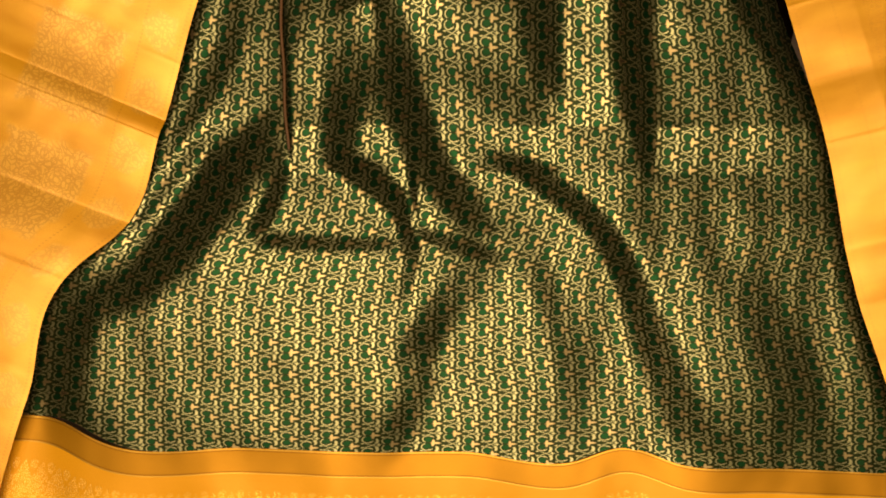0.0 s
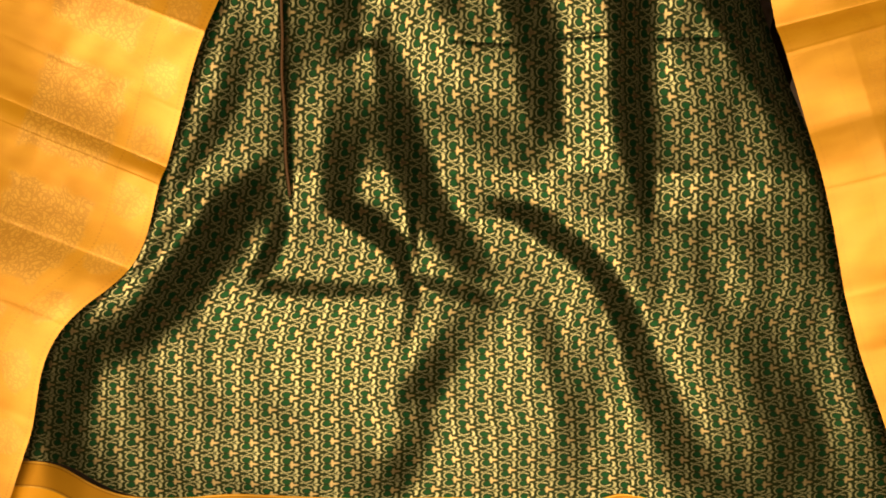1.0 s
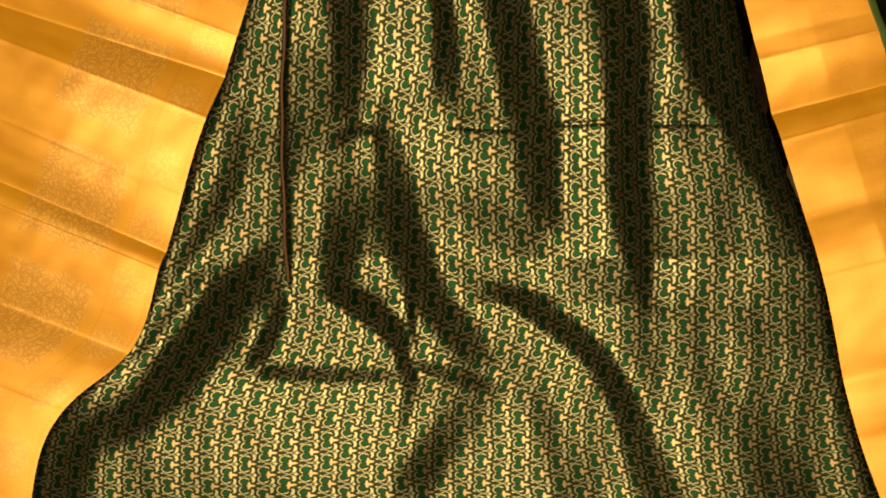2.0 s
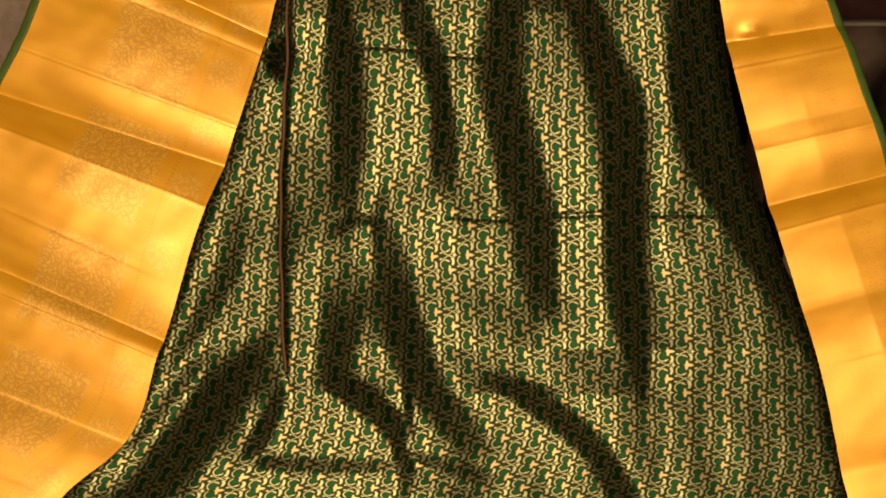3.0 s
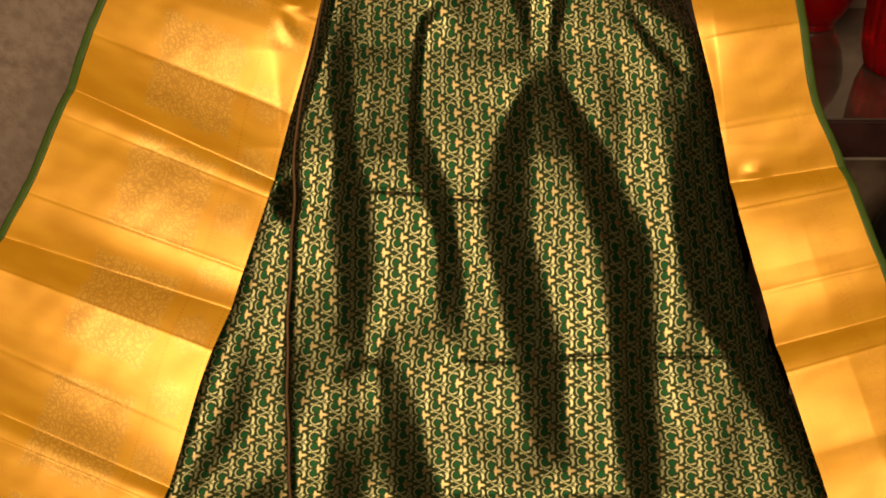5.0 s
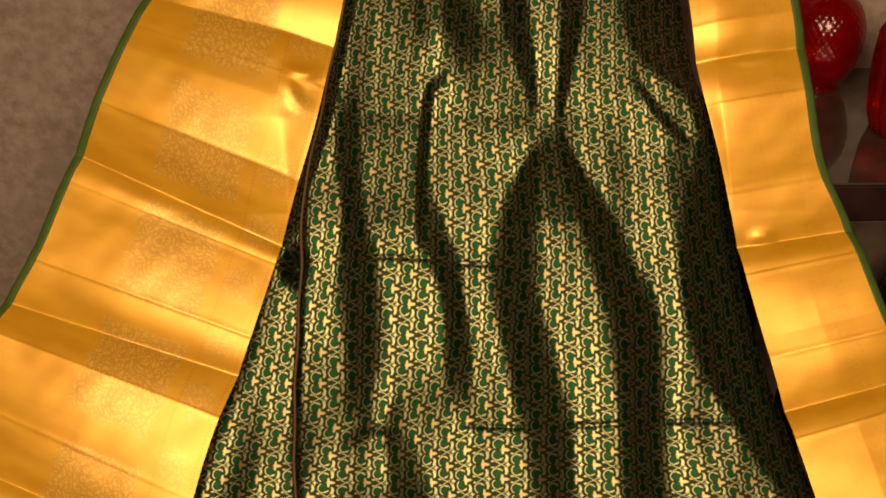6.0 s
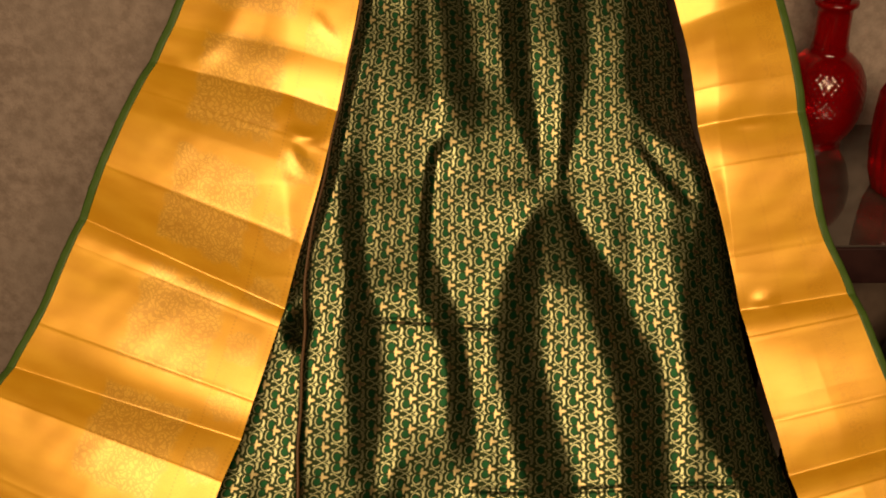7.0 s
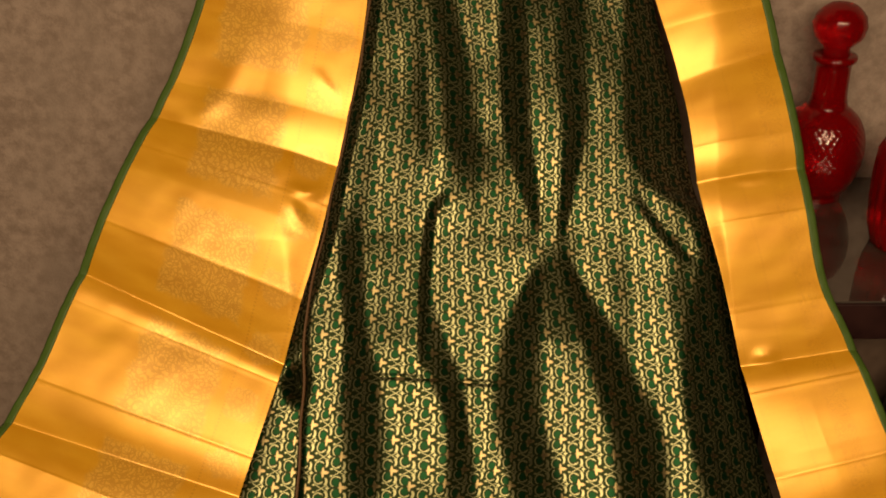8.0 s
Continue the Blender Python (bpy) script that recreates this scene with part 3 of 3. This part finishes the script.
def border(name, inner, outer, creases, heights, ridges, side, material, bend, rise):
    """Wide gold border crossed by press creases: creases hold the height at its inner and outer end."""
    cols, per = 90, 40
    keys = []
    for (i0, o0, h0), (i1, o1, h1) in zip([(*c, h) for c, h in zip(creases, heights)], [(*c, h) for c, h in zip(creases[1:], heights[1:])]):
        for k in range(per):
            f = k / per
            keys.append((i0 + (i1 - i0) * f, o0 + (o1 - o0) * f, h0 + (h1 - h0) * f + 0.0022 * math.sin(math.pi * f) + 0.0003 * math.exp(-((min(f, 1 - f) / 0.03) ** 2))))
    keys.append((*creases[-1], heights[-1]))
    k = np.array(keys)
    ui, uo = spline(inner, k[:, 0]), spline(outer, k[:, 1])
    hide = 0.003 + 0 * k[:, 0:1]
    f = -hide + (1 + hide) * np.linspace(0, 1, cols)[None, :]
    u = ui[:, None] + (uo - ui)[:, None] * f
    v = k[:, 0:1] + (k[:, 1:2] - k[:, 0:1]) * f
    w = 0.001 + 0.021 * np.clip((k[:, 0:1] - 0.45) / 0.3, 0, 1) + k[:, 2:3] * np.clip(0.85 + 0.3 * f, 0, 1) + 0.0004 * ripple(u, v, 0.06, 11) + 0.002 * ripple(u, v, 0.25, 12)
    if bend:
        # a long crest, from which the cloth falls to both edges
        crest = spline(bend, v)
        t = np.where(side * (u - crest) < 0, (ui[:, None] - u) / (ui[:, None] - crest), (uo[:, None] - u) / (uo[:, None] - crest))
        t = np.clip(t, 0, 1)
        w = w + rise * (t - 0.125 * t**8) * np.clip((v - 0.62) / 0.12, 0, 1)
    for high, line in ridges:
        w = w + high * ridge(u, v, line)
    xyz = to_world(u, v, w)
    g = xyz.reshape(len(k), cols, 3)
    up = np.concatenate([[0], np.cumsum(np.linalg.norm(np.diff(g[:, cols // 2], axis=0), axis=1))])
    span = np.linalg.norm(g[:, -1] - g[:, 0], axis=1) / (1 + hide[:, 0])
    uv = np.stack([(span[:, None] * f).ravel(), (up[:, None] + 0 * f).ravel()], 1)
    cloth = mesh_object(name, xyz.tolist(), grid_faces(len(k), cols), material, saree, uvs=uv, label="wide gold tissue border with press creases")
    # green selvedge along the outer edge, folded over
    n, wide = 5, 0.0125
    q = np.linspace(0, 1, n)[None, :]
    su = u[:, -1:] + side * wide * q
    sv = v[:, -1:] + 0 * q
    sw = w[:, -1:] + 0.0006 * np.sin(np.pi * q) - 0.003 * q + 0.0016 * ripple(su, sv, 0.035, 15)
    ob = mesh_object("selvedge", to_world(su, sv, sw).tolist(), grid_faces(len(k), n), SELVEDGE, saree, uvs=np.stack([(wide * q + 0 * sv).ravel(), sv.ravel()], 1), label="plain green silk selvedge")
    mod = ob.modifiers.new("thick", "SOLIDIFY")
    mod.thickness = 0.0015


L_OUT = [(-0.8, -0.35), (-0.74, 0.0), (-0.69, 0.25), (-0.635, 0.42), (-0.597, 0.5), (-0.562, 0.559), (-0.52, 0.668), (-0.473, 0.769), (-0.425, 0.878), (-0.367, 1.0), (-0.343, 1.07), (-0.286, 1.27)]
L_IN = [(-0.594, -0.44), (-0.566, -0.3), (-0.535, -0.191), (-0.474, -0.02), (-0.43, 0.016), (-0.368, 0.16), (-0.318, 0.331), (-0.292, 0.4), (-0.213, 0.651), (-0.188, 0.732), (-0.162, 0.846), (-0.145, 0.922), (-0.131, 0.991), (-0.12, 1.069), (-0.09999999999999999, 1.27)]
L_CREASE = [(-0.415, -0.37), (-0.17, -0.06), (-0.04, 0.05), (0.035, 0.15), (0.145, 0.27), (0.168, 0.30), (0.24, 0.375), (0.347, 0.462), (0.403, 0.50), (0.454, 0.559), (0.552, 0.664), (0.578, 0.70), (0.662, 0.768), (0.785, 0.869), (0.843, 0.912), (0.908, 0.962), (1.02, 1.06), (1.25, 1.27)]
L_HIGH = [0.025, 0.025, 0.0185, 0.0035, 0.020, 0.013, 0.025, 0.027, 0.007, 0.016, -0.004, -0.014, 0.0, -0.015, -0.029, -0.026, -0.022, -0.018]
L_RIDGES = [
    (0.0018, [(-0.42, 0.919, 0.012), (-0.391, 0.908, 0.0165), (-0.357, 0.906, 0.018), (-0.333, 0.927, 0.0195), (-0.305, 0.962, 0.0225), (-0.274, 1.015, 0.0225)]),
    (0.0040, [(-0.23, 0.822, 0.012), (-0.213, 0.805, 0.012), (-0.194, 0.803, 0.012), (-0.173, 0.82, 0.012)]),
    (0.0035, [(-0.227, 0.816, 0.012), (-0.219, 0.782, 0.012), (-0.206, 0.763, 0.012), (-0.186, 0.77, 0.012)]),
    (0.0012, [(-0.19, 0.976, 0.009), (-0.179, 0.953, 0.009), (-0.159, 0.93, 0.009)]),
]
border("border", L_IN, L_OUT, L_CREASE, L_HIGH, L_RIDGES, -1, ZARI, [(-0.232, 0.71), (-0.24, 0.778), (-0.237, 0.869), (-0.229, 0.954), (-0.232, 1.027), (-0.218, 1.1)], 0.016)

R_OUT = [(0.76, -0.35), (0.7, 0.0), (0.655, 0.2), (0.598, 0.398), (0.562, 0.5), (0.526, 0.605), (0.491, 0.675), (0.469, 0.775), (0.459, 0.843), (0.435, 0.965), (0.414, 1.055), (0.345, 1.27)]
R_IN = [(0.632, -0.44), (0.604, -0.30), (0.579, -0.206), (0.531, -0.044), (0.497, 0.135), (0.447, 0.326), (0.399, 0.51), (0.36, 0.68), (0.334, 0.775), (0.306, 0.943), (0.269, 1.066), (0.225, 1.27)]
R_CREASE = [(-0.415, -0.36), (-0.20, -0.15), (-0.077, -0.04), (0.001, 0.045), (0.136, 0.175), (0.214, 0.26), (0.317, 0.362), (0.352, 0.394), (0.423, 0.459), (0.534, 0.564), (0.572, 0.594), (0.643, 0.665), (0.753, 0.775), (0.813, 0.832), (0.855, 0.877), (0.947, 0.988), (1.02, 1.05), (1.26, 1.27)]
R_HIGH = [0.027, 0.030, 0.023, 0.023, 0.034, 0.030, 0.025, 0.011, 0.0215, 0.005, -0.0085, 0.0, 0.005, -0.005, 0.004, -0.003, 0.004, 0.002]
R_RIDGES = [
    (0.0025, [(0.393, 0.579, 0.0119), (0.419, 0.585, 0.0119), (0.442, 0.579, 0.0119)]),
    (0.0020, [(0.362, 0.817, 0.0102), (0.396, 0.815, 0.0102), (0.447, 0.827, 0.0102)]),
]
border("border", R_IN, R_OUT, R_CREASE, R_HIGH, R_RIDGES, 1, ZARI_PLAIN, [(0.367, 0.7), (0.356, 0.775), (0.352, 0.867), (0.348, 0.951), (0.351, 0.997), (0.346, 1.035)], 0.007)

# copper-brown woven edge along the overlap of the body
pv = np.linspace(0.13, TOP, 260)[:, None]
q = np.linspace(-1, 1, 5)[None, :]
pu = spline(PIPE, pv) + 0.0023 * q - 0.002 + 0.0008 * np.sin(pv * 60)
pw = body_height(pu * 0 + spline(PIPE, pv) + 0.008, pv + 0 * q) + 0.002 - 0.006 * (q < -0.6) + 0.0015 * (1 - q * q)
mesh_object("woven_edge", to_world(pu, pv + 0 * q, pw).tolist(), grid_faces(260, 5), PIPING, saree, uvs=np.stack([(pu).ravel(), (pv + 0 * q).ravel()], 1), label="narrow copper-brown woven edge")

# ---- side table with red glass ----
TABLE_Z, EDGE_Y = 0.849, 1.549
table = tagged(new("side_table"), "dark maroon side table with polished beige top", "table")
part("tabletop", box(0.505, 1.25, EDGE_Y + 0.004, 1.965, TABLE_Z - 0.012, TABLE_Z, 0.002), TOP_STONE, table, "polished beige reflective top")
part("apron", box(0.505, 1.25, EDGE_Y, EDGE_Y + 0.03, TABLE_Z - 0.058, TABLE_Z - 0.002, 0.002), WOOD_DARK, table)
part("shelf", box(0.515, 1.23, EDGE_Y - 0.03, 1.955, 0.50, 0.52, 0.003), SHELF_BROWN, table, "brown laminate lower shelf")
part("front_panel", box(0.515, 1.23, 1.665, 1.68, 0.52, TABLE_Z - 0.014), SHELF_BROWN, table, "brown laminate panel below the top")
part("trim_strip", box(0.515, 1.23, 1.658, 1.667, 0.728, 0.734, 0.001), TRIM_PALE, table, "thin pale trim strip")
for lx in (0.515, 1.19):
    for ly in (EDGE_Y + 0.035, 1.90):
        part("leg", box(lx, lx + 0.04, ly, ly + 0.04, 0.0, TABLE_Z - 0.013, 0.003), WOOD_DARK, table)


def diamond_cut(r, ang, z):
    if 0.065 < z < 0.142:
        k = (0.5 + 0.5 * math.cos(34 * ang + z * 420)) * (0.5 + 0.5 * math.cos(34 * ang - z * 420))
        return r + 0.0013 * k
    return r


def decanter(name, x, y, label):
    thing = tagged(new(name), label, "bottle")
    thing.location = (x, y, TABLE_Z)
    prof = [(0.036, 0.0), (0.041, 0.003)]
    for k in range(1, 70):
        z = 0.004 + 0.154 * k / 70
        low = max(0.0, 1 - abs((z - 0.086) / 0.094) ** 2.1) ** 0.5
        high = max(0.0, 1 - abs((z - 0.086) / 0.0775) ** 2.1) ** 0.5
        prof.append((max(0.030, 0.0655 * (low if z < 0.086 else high)), z))
    prof += [(0.030, 0.160), (0.0272, 0.170), (0.0262, 0.19), (0.0262, 0.215), (0.0275, 0.226), (0.0325, 0.229), (0.0335, 0.233), (0.0325, 0.237), (0.024, 0.238)]
    part("body", lathe(prof, 208, diamond_cut), GLASS_RED, thing, smooth=True)
    ball = [(0.020, 0.238), (0.019, 0.249)]
    for k in range(0, 21):
        ang = -1.1 + (math.pi / 2 + 1.05) * k / 20
        ball.append((max(0.004, 0.040 * math.cos(ang)), 0.283 + 0.036 * math.sin(ang)))
    part("stopper", lathe(ball, 80, lambda r, g2, z: r + 0.0012 * math.cos(14 * g2 + 200 * z) * math.cos(14 * g2 - 200 * z)), GLASS_RED, thing, smooth=True)
    return thing


decanter("decanter", 0.583, 1.895, "round red glass decanter with diamond cut body and ball stopper")

jar = tagged(new("glass_jar"), "squat red glass jar on the table top", "jar")
jar.location = (0.677, 1.72, TABLE_Z)
prof = [(0.045, 0.0), (0.056, 0.004), (0.064, 0.03), (0.068, 0.07), (0.069, 0.11), (0.067, 0.145), (0.062, 0.156), (0.060, 0.160), (0.056, 0.161)]
part("body", lathe(prof, 144, lambda r, g2, z: r + 0.0013 * math.cos(24 * g2)), GLASS_RED, jar, smooth=True)
part("lid", lathe([(0.057, 0.162), (0.060, 0.165), (0.052, 0.170), (0.02, 0.173), (0.012, 0.178), (0.014, 0.186), (0.006, 0.192)], 64), GLASS_RED, jar, smooth=True)

vase = tagged(new("vase"), "black rounded ceramic vase on the lower shelf", "vase")
vase.location = (0.705, 1.565, 0.52)
part("body", lathe([(0.055, 0.0), (0.078, 0.012), (0.088, 0.05), (0.087, 0.09), (0.080, 0.13), (0.068, 0.17), (0.052, 0.205), (0.048, 0.225), (0.054, 0.238), (0.046, 0.239)], 64), BLACK, vase, smooth=True)
